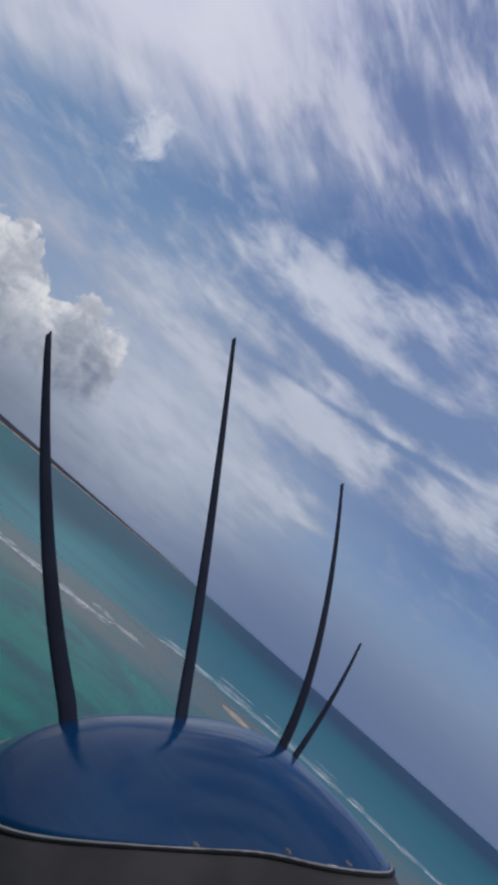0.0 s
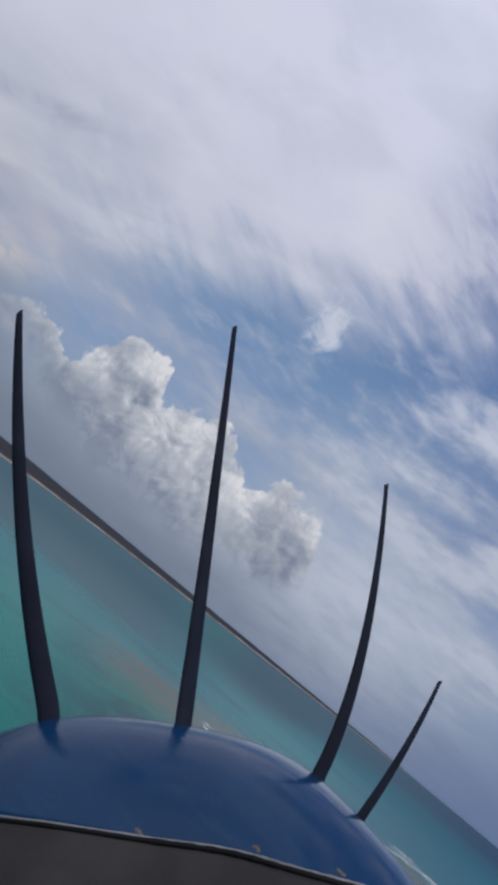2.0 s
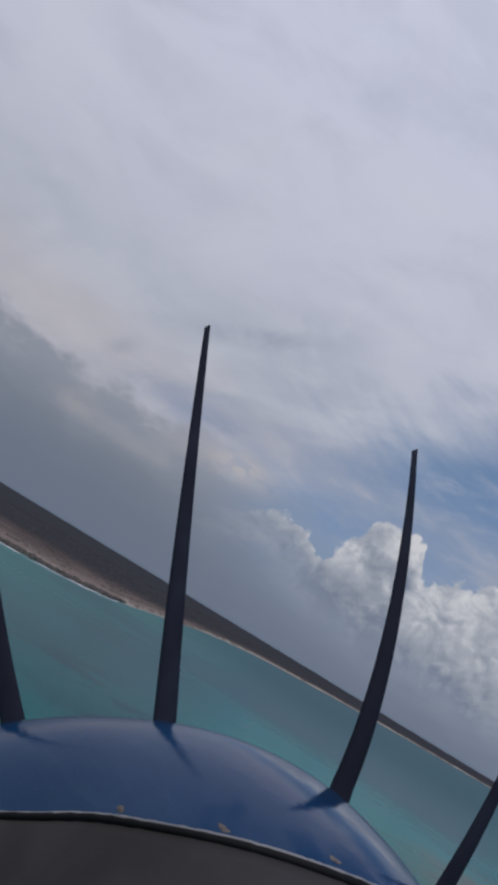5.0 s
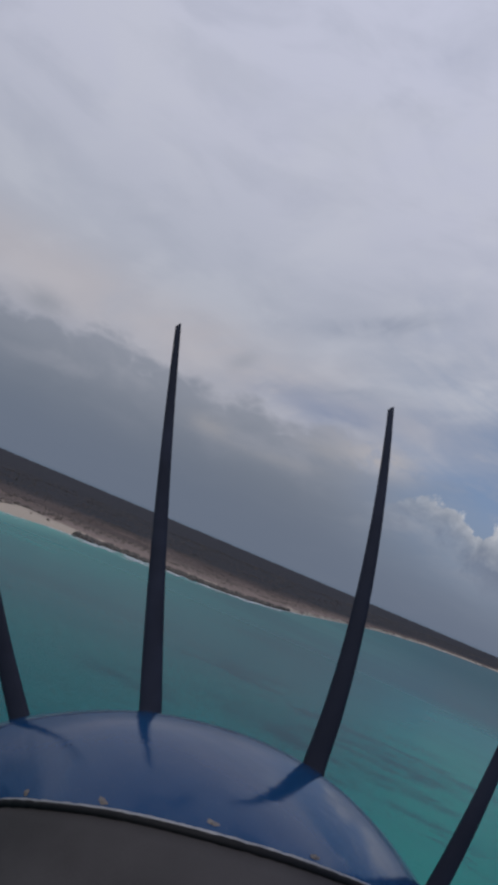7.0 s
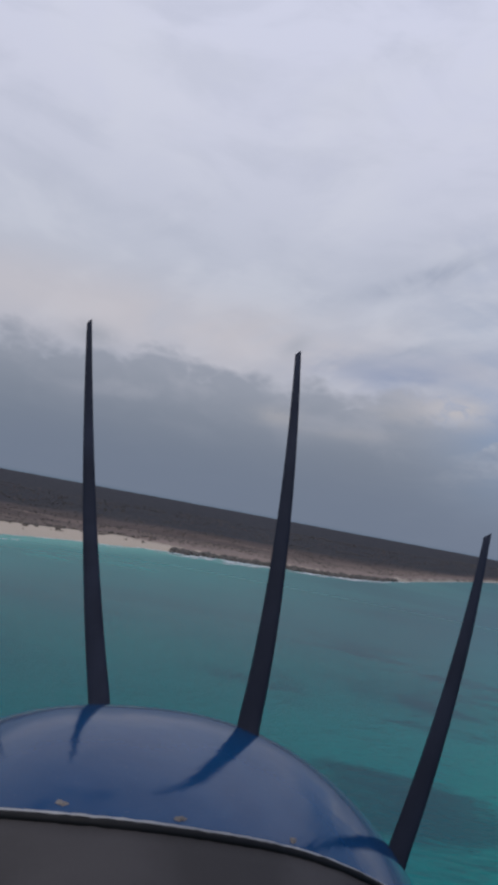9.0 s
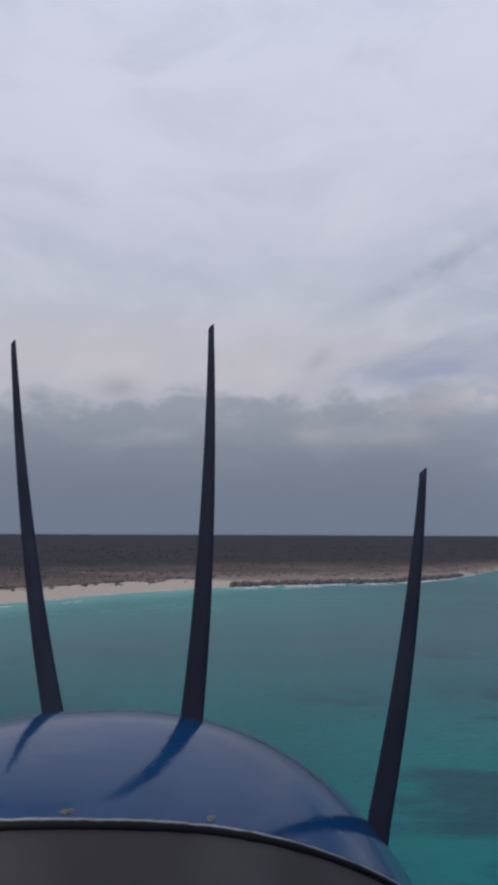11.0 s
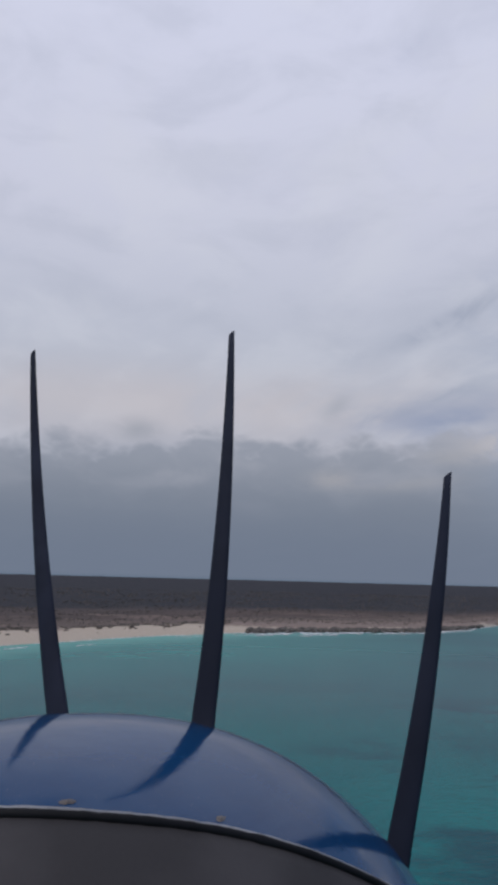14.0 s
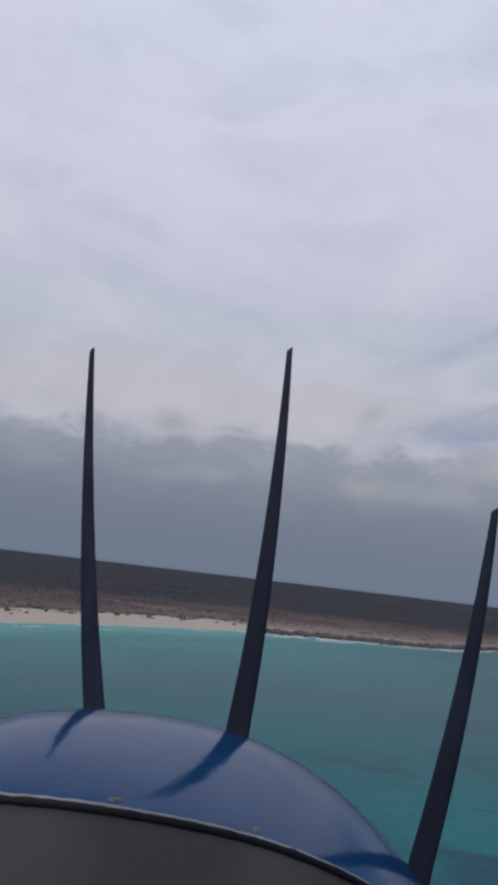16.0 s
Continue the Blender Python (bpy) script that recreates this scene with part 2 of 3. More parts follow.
# torn scraps of cloud along the bank, some lit, some dark
scud = w.noise(w.vec(az, w.m("MULTIPLY", el, 1.7), 90.0), 0.62, 5.0, 0.6, 0.5)
torn = w.step(scud, 0.28, 0.54, 0.35, 1.0)
for a, e, wide, high, lean, amount, shade in ((-19.2, 9.8, 3.0, 1.1, 0.05, 0.85, rgb(188, 184, 186)), (-6.3, 7.2, 1.8, 0.7, 0.0, 0.65, rgb(168, 167, 172)), (-12.0, 6.9, 3.4, 0.5, 0.10, 0.50, rgb(162, 163, 170)),
                                              (-15.0, 8.9, 1.8, 0.6, 0.0, 0.45, rgb(166, 166, 172)), (8.4, 10.5, 1.5, 0.8, 0.0, 0.50, rgb(138, 145, 157)), (-6.7, 12.7, 1.0, 0.8, 0.5, 0.40, rgb(152, 157, 168))):
    sky = w.mix(w.m("MULTIPLY", blob(a, e, wide, high, lean), w.m("MULTIPLY", torn, amount)), sky, shade)

# low haze
haze = w.m("MULTIPLY", w.step(el, 9.5, 0.5), 0.88)
sky = w.mix(haze, sky, w.mix(w.step(az, -72.0, -40.0), rgb(94, 112, 148), rgb(110, 121, 140)))

# soft pale mass behind and beyond the cumulus
mass = w.m("MAXIMUM", blob(-56.0, 7.4, 9.5, 6.2), w.m("MULTIPLY", blob(-42.0, 5.5, 12.0, 3.2), 0.7))
sky = w.mix(w.m("MULTIPLY", mass, w.step(plus((0.7, clots), (0.5, fine_drawn)), 0.36, 0.72, 0.62, 1.0)), sky, rgb(178, 186, 202))
# towering cumulus in the gap
tops = curve([(-60, 2.0), (-52.6, 4.0), (-51.3, 8.0), (-50.4, 9.6), (-48.9, 10.5), (-46.7, 10.6), (-45.4, 9.4), (-44.0, 8.6), (-42.4, 9.6), (-41.2, 10.8), (-39.6, 10.8), (-37.8, 10.0), (-36.1, 9.0), (-34.9, 9.4),
              (-34.2, 12.4), (-32.2, 12.3), (-30.2, 11.2), (-28.9, 8.8), (-27.4, 7.4), (-25.6, 8.0), (-23.6, 8.9), (-21.6, 8.2), (-20.0, 6.0), (-15, 3.0)], -60.0, -15.0, 20.0)
foot = curve([(-60, 6.0), (-52, 6.0), (-49, 5.4), (-45.6, 3.8), (-41.5, 3.0), (-37.6, 3.4), (-33.5, 4.0), (-29.3, 5.4), (-23, 7.2), (-15, 7.5)], -60.0, -15.0, 20.0)


def heads(a, e):
    """Crowded round cloud heads, smaller ones on the larger."""
    bend = w.noise(w.vec(w.m("MULTIPLY", a, 0.1), w.m("MULTIPLY", e, 0.1), 4.0), 5.0, 3.0, 0.5)
    bent = w.m("MULTIPLY", w.m("SUBTRACT", bend, 0.5), 4.2)
    v = w.vec(w.m("ADD", a, bent), w.m("SUBTRACT", e, bent))
    out = 0.0
    for scale, amount in ((0.21, 0.85), (0.50, 0.50), (1.25, 0.24), (2.9, 0.05)):
        cell = w.put("ShaderNodeTexVoronoi", {"Vector": v, "Scale": scale})
        cell.voronoi_dimensions = "2D"
        d = cell.outputs["Distance"]
        out = w.m("ADD", out, w.m("MULTIPLY", w.m("SUBTRACT", 0.46, w.m("MULTIPLY", d, d)), amount))
    return out


b0, b1 = heads(az, el), heads(w.m("ADD", az, -0.35), w.m("ADD", el, 0.5))
crown = w.noise(w.vec(az, el, 40.0), 0.62, 5.0, 0.62, 0.3)
hollow = w.noise(w.vec(w.m("MULTIPLY", az, 0.9), w.m("MULTIPLY", el, 1.1), 44.0), 0.30, 3.0, 0.5, 0.6)
depth = w.m("SUBTRACT", plus((1.0, tops), (2.6, w.m("SUBTRACT", b0, 0.42)), (2.4, w.m("SUBTRACT", crown, 0.5))), el)
above = w.m("SUBTRACT", el, w.m("ADD", foot, w.m("MULTIPLY", w.m("SUBTRACT", b0, 0.42), 2.6)))      # over its dark underside
body = w.m("MULTIPLY", w.step(depth, -0.05, w.step(az, -44.0, -52.0, 0.45, 1.5)), w.m("MULTIPLY", w.step(above, -2.6, 1.2), w.step(az, -60.0, -52.0, 0.0, 1.0)))
lit = plus((0.72, w.m("SUBTRACT", b0, b1)), (0.30, b0), (-0.07, depth), (0.36, w.step(above, -0.2, 3.4)), (-0.34, w.step(hollow, 0.44, 0.64)), (1.0, 0.46))
puff = w.ramp(lit, [(0.0, rgb(122, 132, 152)), (0.35, rgb(150, 157, 171)), (0.65, rgb(174, 179, 190)), (1.0, rgb(214, 215, 220))])
sky = w.mix(w.m("MULTIPLY", body, w.step(az, -16.0, -26.0, 0.0, 0.95)), sky, puff)
# soft pale mass trailing from its far end
# broken cloud added overhead, out of view, for the blue paint to reflect
holes = w.noise(w.vec(w.m("MULTIPLY", px, 2.6), w.m("MULTIPLY", py, 2.6), 77.0), 1.6, 5.0, 0.55, 0.5)
sky = w.mix(w.m("MULTIPLY", w.step(holes, 0.44, 0.60, 0.0, 0.75), w.step(el, 44.0, 54.0)), sky, rgb(104, 122, 164))
sky = w.mix(w.step(el, 0.0, -1.0), sky, rgb(70, 100, 120))
back = w.put("ShaderNodeBackground", {"Color": sky, "Strength": 1.0})
w.put("ShaderNodeOutputWorld", {"Surface": back.outputs[0]})

sun = new("sun", bpy.data.lights.new("sun", "SUN"))
sun.data.energy, sun.data.angle, sun.data.color = 1.0, radians(12.0), (1.0, 0.95, 0.88)
h, p = radians(SUN_AZ), radians(SUN_EL)
sun.matrix_world = look((0, 0, 80), Vector((0, 0, 80)) - Vector((-math.sin(h) * math.cos(p), math.cos(h) * math.cos(p), math.sin(p))))

# ---------------------------------------------------------------- the coast's line
SHORE = [(70, 235), (50, 245), (35, 262), (25, 300), (16, 334), (8, 380), (0, 424), (-8, 455), (-14, 485), (-18, 560), (-22, 790), (-27, 1180), (-33, 1500), (-40, 1950), (-47, 2350), (-54, 2900), (-60, 3700), (-66, 4800)]


def shore(a):
    """Distance of the shoreline in the direction a, degrees to the left of +y."""
    pts = SHORE[::-1]
    xs, ys = [q[0] for q in pts], [q[1] for q in pts]
    d = float(np.interp(a, xs, ys)) * 0.5 + 0.25 * float(np.interp(a - 2.2, xs, ys)) + 0.25 * float(np.interp(a + 2.2, xs, ys))
    return d * (1 + 0.012 * noise.noise((a * 0.35, 0.3, 0)) + 0.006 * noise.noise((a * 1.6, 4.0, 0)))


# ---------------------------------------------------------------- materials


def material(name):
    m = bpy.data.materials.new(name)
    m.use_nodes = True
    n = Nodes(m.node_tree)
    bsdf = n.put("ShaderNodeBsdfPrincipled")
    n.put("ShaderNodeOutputMaterial", {"Surface": bsdf.outputs[0]})
    return m, n, bsdf


def bump(n, bsdf, height, strength, distance):
    b = n.put("ShaderNodeBump", {"Strength": strength, "Distance": distance, "Height": height})
    n.feed(bsdf.inputs["Normal"], b.outputs[0])


def place_of(n):
    return n.put("ShaderNodeNewGeometry").outputs["Position"]


def paint_blue():
    m, n, s = material("blue_paint")
    o = n.put("ShaderNodeTexCoord").outputs["Object"]
    big = n.noise(o, 3.0, 4.0, 0.6)
    scuff = n.noise(o, 38.0, 6.0, 0.7)
    col = n.mix(n.step(big, 0.35, 0.7), (0.003, 0.037, 0.110, 1), (0.004, 0.048, 0.134, 1))
    smear = n.noise(n.put("ShaderNodeMapping", {"Vector": o, "Scale": (2.0, 2.0, 16.0)}).outputs[0], 2.0, 6.0, 0.65, 0.4)
    col = n.mix(n.step(smear, 0.48, 0.72, 0.0, 0.22), col, (0.026, 0.080, 0.165, 1))
    col = n.mix(n.step(scuff, 0.66, 0.80, 0.0, 0.20), col, (0.05, 0.10, 0.21, 1))
    specks = n.noise(o, 420.0, 2.0, 0.5)      # dust and dried spray
    col = n.mix(n.step(specks, 0.68, 0.78, 0.0, 0.30), col, (0.30, 0.32, 0.35, 1))
    n.feed(s.inputs["Base Color"], col)
    n.feed(s.inputs["Roughness"], n.m("ADD", 0.07, n.m("MULTIPLY", scuff, 0.08)))
    s.inputs["Specular IOR Level"].default_value = 0.36
    bump(n, s, n.m("ADD", big, n.m("MULTIPLY", smear, 0.35)), 0.14, 0.02)
    return m


def dark_trim(name, colour, rough, grain, shine=0.5):
    m, n, s = material(name)
    s.inputs["Specular IOR Level"].default_value = shine
    o = n.put("ShaderNodeTexCoord").outputs["Object"]
    g = n.noise(o, grain, 5.0, 0.65)
    n.feed(s.inputs["Base Color"], n.mix(n.step(n.noise(o, 5.0, 3.0), 0.35, 0.7), colour, tuple(c * 1.5 for c in colour[:3]) + (1,)))
    n.feed(s.inputs["Roughness"], n.m("ADD", rough, n.m("MULTIPLY", g, 0.2)))
    bump(n, s, g, 0.25, 0.002)
    return m


def sea_material():
    m, n, s = material("sea_water")
    pos = place_of(n)
    x, y, z = n.split(pos)
    far = n.m("SQRT", n.m("ADD", n.m("MULTIPLY", x, x), n.m("MULTIPLY", y, y)))
    a = n.m("MULTIPLY", n.m("ARCTAN2", n.m("MULTIPLY", x, -1.0), y), 57.29578)
    patch = n.noise(n.vec(n.m("MULTIPLY", x, 0.006), n.m("MULTIPLY", y, 0.0075), 0.0), 1.0, 4.0, 0.55, 0.8)
    weed = n.noise(n.vec(n.m("MULTIPLY", x, 0.014), n.m("MULTIPLY", y, 0.022), 4.0), 1.0, 6.0, 0.65, 0.7)
    tuft = n.noise(n.vec(n.m("MULTIPLY", x, 0.045), n.m("MULTIPLY", y, 0.085), 14.0), 1.0, 6.0, 0.68, 0.5)
    band = n.noise(n.vec(n.m("MULTIPLY", a, 0.045), n.m("MULTIPLY", far, 0.020), 21.0), 1.0, 5.0, 0.6, 0.4)      # runs along the shore
    wavy = n.m("ADD", far, n.m("MULTIPLY", n.m("SUBTRACT", band, 0.5), 110.0))
    deep = n.mix(n.step(patch, 0.34, 0.68), (0.003, 0.080, 0.096, 1), (0.003, 0.124, 0.128, 1))
    col = deep
    # ahead: weed on the bottom, a paler strip under the beach with a darker one outside it
    beach = n.m("MULTIPLY", n.step(wavy, 215.0, 310.0), n.step(a, -22.0, 4.0))
    col = n.mix(n.m("MULTIPLY", beach, 0.80), col, (0.004, 0.195, 0.178, 1))
    near = n.m("MULTIPLY", n.step(wavy, 165.0, 115.0), n.step(a, -4.0, -16.0, 0.35, 1.0))
    col = n.mix(n.m("MULTIPLY", near, 0.75), col, (0.003, 0.165, 0.165, 1))
    spots = n.m("ADD", n.m("MULTIPLY", weed, 0.6), n.m("MULTIPLY", tuft, 0.4))
    col = n.mix(n.m("MULTIPLY", n.step(spots, 0.50, 0.62, 0.0, 0.70), n.m("MULTIPLY", n.step(a, -2.0, -14.0, 0.30, 1.0), n.step(far, 420.0, 260.0, 0.4, 1.0))), col, (0.005, 0.052, 0.072, 1))
    # milky strip over the sand right under the beach
    line = n.m("MULTIPLY", n.ramp(n.step_line(a, -16.0, 36.0), [((q + 16.0) / 52.0, shore(q) / 600.0) for q in (-16, -12, -8, -4, 0, 4, 8, 12, 16, 20, 25, 30, 36)]), 600.0)
    inshore = n.m("ADD", n.m("SUBTRACT", line, far), n.m("MULTIPLY", n.m("SUBTRACT", band, 0.5), 40.0))
    col = n.mix(n.m("MULTIPLY", n.step(inshore, 60.0, 4.0, 0.0, 0.85), n.step(a, -10.0, 2.0, 0.25, 1.0)), col, (0.075, 0.330, 0.280, 1))
    # clear shallows seen while the aircraft turns, slate water outside them
    shallow = n.m("MULTIPLY", n.step(a, -20.0, -32.0), n.step(far, 700.0, 220.0))
    col = n.mix(n.m("MULTIPLY", shallow, n.step(band, 0.36, 0.56, 0.50, 0.92)), col, n.mix(n.step(far, 170.0, 320.0), (0.004, 0.225, 0.190, 1), (0.004, 0.190, 0.200, 1)))
    beds = n.m("MULTIPLY", n.step(spots, 0.49, 0.58, 0.0, 0.65), n.m("MULTIPLY", n.step(a, -12.0, -18.0), n.m("MULTIPLY", n.step(a, -38.0, -31.0), n.step(far, 235.0, 185.0))))      # weed beds
    col = n.mix(beds, col, (0.006, 0.060, 0.080, 1))
    lagoon = n.m("MULTIPLY", n.step(a, -36.0, -48.0), n.step(wavy, 300.0, 215.0))
    col = n.mix(n.m("MULTIPLY", lagoon, 0.85), col, n.mix(n.step(n.m("ADD", n.m("MULTIPLY", spots, 0.5), n.m("MULTIPLY", band, 0.5)), 0.44, 0.55), (0.004, 0.165, 0.116, 1), (0.006, 0.064, 0.070, 1)))
    slate = n.m("MULTIPLY", n.step(wavy, 318.0, 385.0), n.m("MULTIPLY", n.step(a, -18.0, -30.0), n.step(a, -50.0, -44.0)))
    col = n.mix(n.m("MULTIPLY", slate, 0.82), col, (0.024, 0.088, 0.114, 1))
    # the reef: a brown flat, streaky turquoise outside it, then slate and at last deep blue
    outer = n.m("MULTIPLY", n.step(far, 320.0, 420.0), n.step(a, -46.0, -54.0))
    smooth = n.noise(n.vec(n.m("MULTIPLY", a, 0.06), n.m("MULTIPLY", n.m("LOGARITHM", far, 2.718), 6.0), 31.0), 1.0, 4.0, 0.55, 0.5)
    inner = n.mix(n.step(a, -56.0, -68.0), n.mix(n.step(smooth, 0.40, 0.60), (0.010, 0.125, 0.140, 1), (0.014, 0.205, 0.215, 1)), (0.010, 0.128, 0.160, 1))
    offing = n.mix(n.step(a, -58.0, -78.0), (0.022, 0.086, 0.112, 1), (0.003, 0.036, 0.086, 1))
    col = n.mix(outer, col, n.mix(n.step(n.m("ADD", far, n.m("MULTIPLY", n.m("SUBTRACT", smooth, 0.5), 400.0)), n.step(a, -54.0, -68.0, 420.0, 600.0), n.step(a, -54.0, -68.0, 640.0, 1700.0)), inner, offing))
    reef_mid = n.step(a, -48.0, -70.0, 248.0, 305.0)
    reef_at = n.m("ABSOLUTE", n.m("SUBTRACT", wavy, reef_mid))
    reef = n.m("MULTIPLY", n.step(reef_at, n.step(a, -48.0, -66.0, 62.0, 90.0), 22.0), n.step(a, -40.0, -48.0))
    col = n.mix(n.m("MULTIPLY", reef, n.step(tuft, 0.34, 0.62, 0.60, 0.92)), col, (0.125, 0.128, 0.105, 1))
    behind = n.step(n.m("ABSOLUTE", a), 95.0, 150.0)      # open water behind the aircraft
    col = n.mix(n.m("MAXIMUM", behind, n.step(far, 75.0, 30.0)), col, deep)
    n.feed(s.inputs["Base Color"], col)
    s.inputs["IOR"].default_value = 1.33
    s.inputs["Specular IOR Level"].default_value = 0.09
    n.feed(s.inputs["Roughness"], n.step(far, 60.0, 900.0, 0.22, 0.42))
    chop = n.noise(n.vec(n.m("MULTIPLY", x, 0.55), n.m("MULTIPLY", y, 1.1), 0.0), 1.0, 4.0, 0.6)
    bump(n, s, chop, n.step(far, 260.0, 70.0, 0.0, 0.5), 0.6)      # the chop fades out with the distance
    return m


def land_material():
    m, n, s = material("scrubland")
    pos = place_of(n)
    x, y, z = n.split(pos)
    far = n.m("SQRT", n.m("ADD", n.m("MULTIPLY", x, x), n.m("MULTIPLY", y, y)))
    inland_node = n.put("ShaderNodeAttribute")
    inland_node.attribute_name = "inland"
    inland = inland_node.outputs["Fac"]
    drift = n.noise(n.vec(n.m("MULTIPLY", x, 0.008), n.m("MULTIPLY", y, 0.02), 0.0), 1.0, 6.0, 0.6, 0.3)
    tuft = n.noise(pos, 0.30, 6.0, 0.7)
    fine = n.noise(pos, 1.7, 4.0, 0.65)
    sand = n.mix(n.step(fine, 0.35, 0.7), (0.50, 0.43, 0.35, 1), (0.42, 0.35, 0.28, 1))
    soil = n.mix(n.step(drift, 0.36, 0.64), (0.090, 0.068, 0.062, 1), (0.200, 0.148, 0.126, 1))
    belt = n.noise(n.vec(n.m("MULTIPLY", x, 0.006), n.m("MULTIPLY", y, 0.035), 7.0), 1.0, 6.0, 0.62, 0.5)
    soil = n.mix(n.step(belt, 0.44, 0.60, 0.0, 0.75), soil, (0.074, 0.062, 0.058, 1))
    pale = n.noise(n.vec(n.m("MULTIPLY", x, 0.010), n.m("MULTIPLY", y, 0.060), 17.0), 1.0, 6.0, 0.65, 0.3)
    soil = n.mix(n.step(pale, 0.52, 0.66, 0.0, 0.75), soil, (0.270, 0.205, 0.178, 1))
    soil = n.mix(n.step(tuft, 0.47, 0.62, 0.0, 0.60), soil, (0.066, 0.058, 0.052, 1))
    soil = n.mix(n.step(n.m("ADD", inland, n.m("MULTIPLY", n.m("SUBTRACT", pale, 0.5), 90.0)), 120.0, 10.0, 0.0, n.step(far, 1000.0, 520.0, 0.05, 0.55)), soil, (0.330, 0.262, 0.225, 1))
    wood = n.mix(n.step(tuft, 0.4, 0.62), (0.026, 0.029, 0.038, 1), (0.058, 0.056, 0.060, 1))
    shore_kind = n.put("ShaderNodeAttribute")
    shore_kind.attribute_name = "sandy"
    wide = n.m("ADD", n.m("MULTIPLY", shore_kind.outputs["Fac"], 42.0), 3.0)
    wander = n.m("ADD", n.m("ADD", inland, n.m("MULTIPLY", n.m("SUBTRACT", drift, 0.5), 40.0)), n.m("MULTIPLY", n.m("SUBTRACT", tuft, 0.5), 46.0))
    col = n.mix(n.step(n.m("DIVIDE", wander, wide), 0.7, 1.4), sand, soil)
    hazed_inland = n.m("MULTIPLY", inland, n.step(far, 550.0, 1100.0, 1.0, 4.0))      # distance haze put into the colour: far coast turns wood-toned nearly to the water
    col = n.mix(n.step(n.m("ADD", hazed_inland, n.m("MULTIPLY", n.m("SUBTRACT", drift, 0.5), 520.0)), 40.0, 420.0), col, wood)
    n.feed(s.inputs["Base Color"], col)
    s.inputs["Roughness"].default_value = 0.95
    s.inputs["Specular IOR Level"].default_value = 0.08
    bump(n, s, tuft, 0.8, 0.6)
    return m


def plant_material():
    m, n, s = material("scrub_leaves")
    r = n.put("ShaderNodeNewGeometry").outputs["Random Per Island"]
    pos = place_of(n)
    col = n.ramp(r, [(0.0, (0.042, 0.042, 0.036, 1)), (0.5, (0.078, 0.066, 0.057, 1)), (1.0, (0.150, 0.118, 0.096, 1))])
    n.feed(s.inputs["Base Color"], n.mix(n.step(n.noise(pos, 3.0, 3.0), 0.4, 0.6, 0.0, 0.5), col, (0.025, 0.03, 0.018, 1)))
    s.inputs["Roughness"].default_value = 0.8
    return m


def rock_material():
    m, n, s = material("shore_rock")
    pos = place_of(n)
    g = n.noise(pos, 1.2, 6.0, 0.7)
    n.feed(s.inputs["Base Color"], n.mix(n.step(g, 0.4, 0.65), (0.055, 0.050, 0.045, 1), (0.16, 0.14, 0.12, 1)))
    s.inputs["Roughness"].default_value = 0.85
    bump(n, s, g, 0.7, 0.3)
    return m


def sand_material():
    m, n, s = material("wet_sand")
    g = n.noise(place_of(n), 0.5, 6.0, 0.65)
    n.feed(s.inputs["Base Color"], n.mix(n.step(g, 0.35, 0.65), (0.30, 0.23, 0.18, 1), (0.44, 0.37, 0.30, 1)))
    s.inputs["Roughness"].default_value = 0.85
    bump(n, s, g, 0.4, 0.2)
    return m


def foam_material(name="foam", scale=0.6, thick=0.92):
    m, n, s = material(name)
    g = n.noise(place_of(n), scale, 6.0, 0.7)
    n.feed(s.inputs["Base Color"], n.mix(n.step(g, 0.35, 0.6), (0.50, 0.56, 0.56, 1), (0.80, 0.82, 0.82, 1)))
    s.inputs["Roughness"].default_value = 0.7
    n.feed(s.inputs["Alpha"], n.step(g, 0.36, 0.60, 0.0, thick))
    return m


WASH = foam_material("wash_water", 0.16, 0.40)
BLUE = paint_blue()
BLADE = dark_trim("blade_finish", (0.015, 0.018, 0.030, 1), 0.65, 60.0, 0.12)
SHIELD = dark_trim("glareshield_vinyl", (0.038, 0.035, 0.036, 1), 0.75, 160.0, 0.3)
RUBBER = dark_trim("black_rubber", (0.006, 0.006, 0.007, 1), 0.55, 90.0, 0.2)
SEAL = dark_trim("grey_sealant", (0.20, 0.20, 0.205, 1), 0.35, 120.0)
CHIP = dark_trim("bare_metal", (0.105, 0.092, 0.084, 1), 0.55, 260.0)
SEA, LAND, PLANTS, ROCK, FOAM, SAND = sea_material(), land_material(), plant_material(), rock_material(), foam_material(), sand_material()

# ---------------------------------------------------------------- mesh helpers


def mesh_of(name, verts, faces, mat, smooth=True):
    me = bpy.data.meshes.new(name)
    me.from_pydata([tuple(v) for v in verts], [], faces)
    me.materials.append(mat)
    me.polygons.foreach_set("use_smooth", [smooth] * len(me.polygons))
    me.update()
    return me


def part(name, me, parent, label=""):
    ob = new(name, me)
    ob.parent = parent
    return tagged(ob, label)


# ---------------------------------------------------------------- sea and land


def spot(a, d, z=0.0):
    return Vector((-d * math.sin(radians(a)), d * math.cos(radians(a)), z))


def sandiness(a):
    """1 along the sand beach, 0 along the rocky shore."""
    return min(1.0, max(0.0, (a + 3.0) / 8.0)) * 0.85 + 0.06 * min(1.0, max(0.0, (-16 - a) / 4.0))


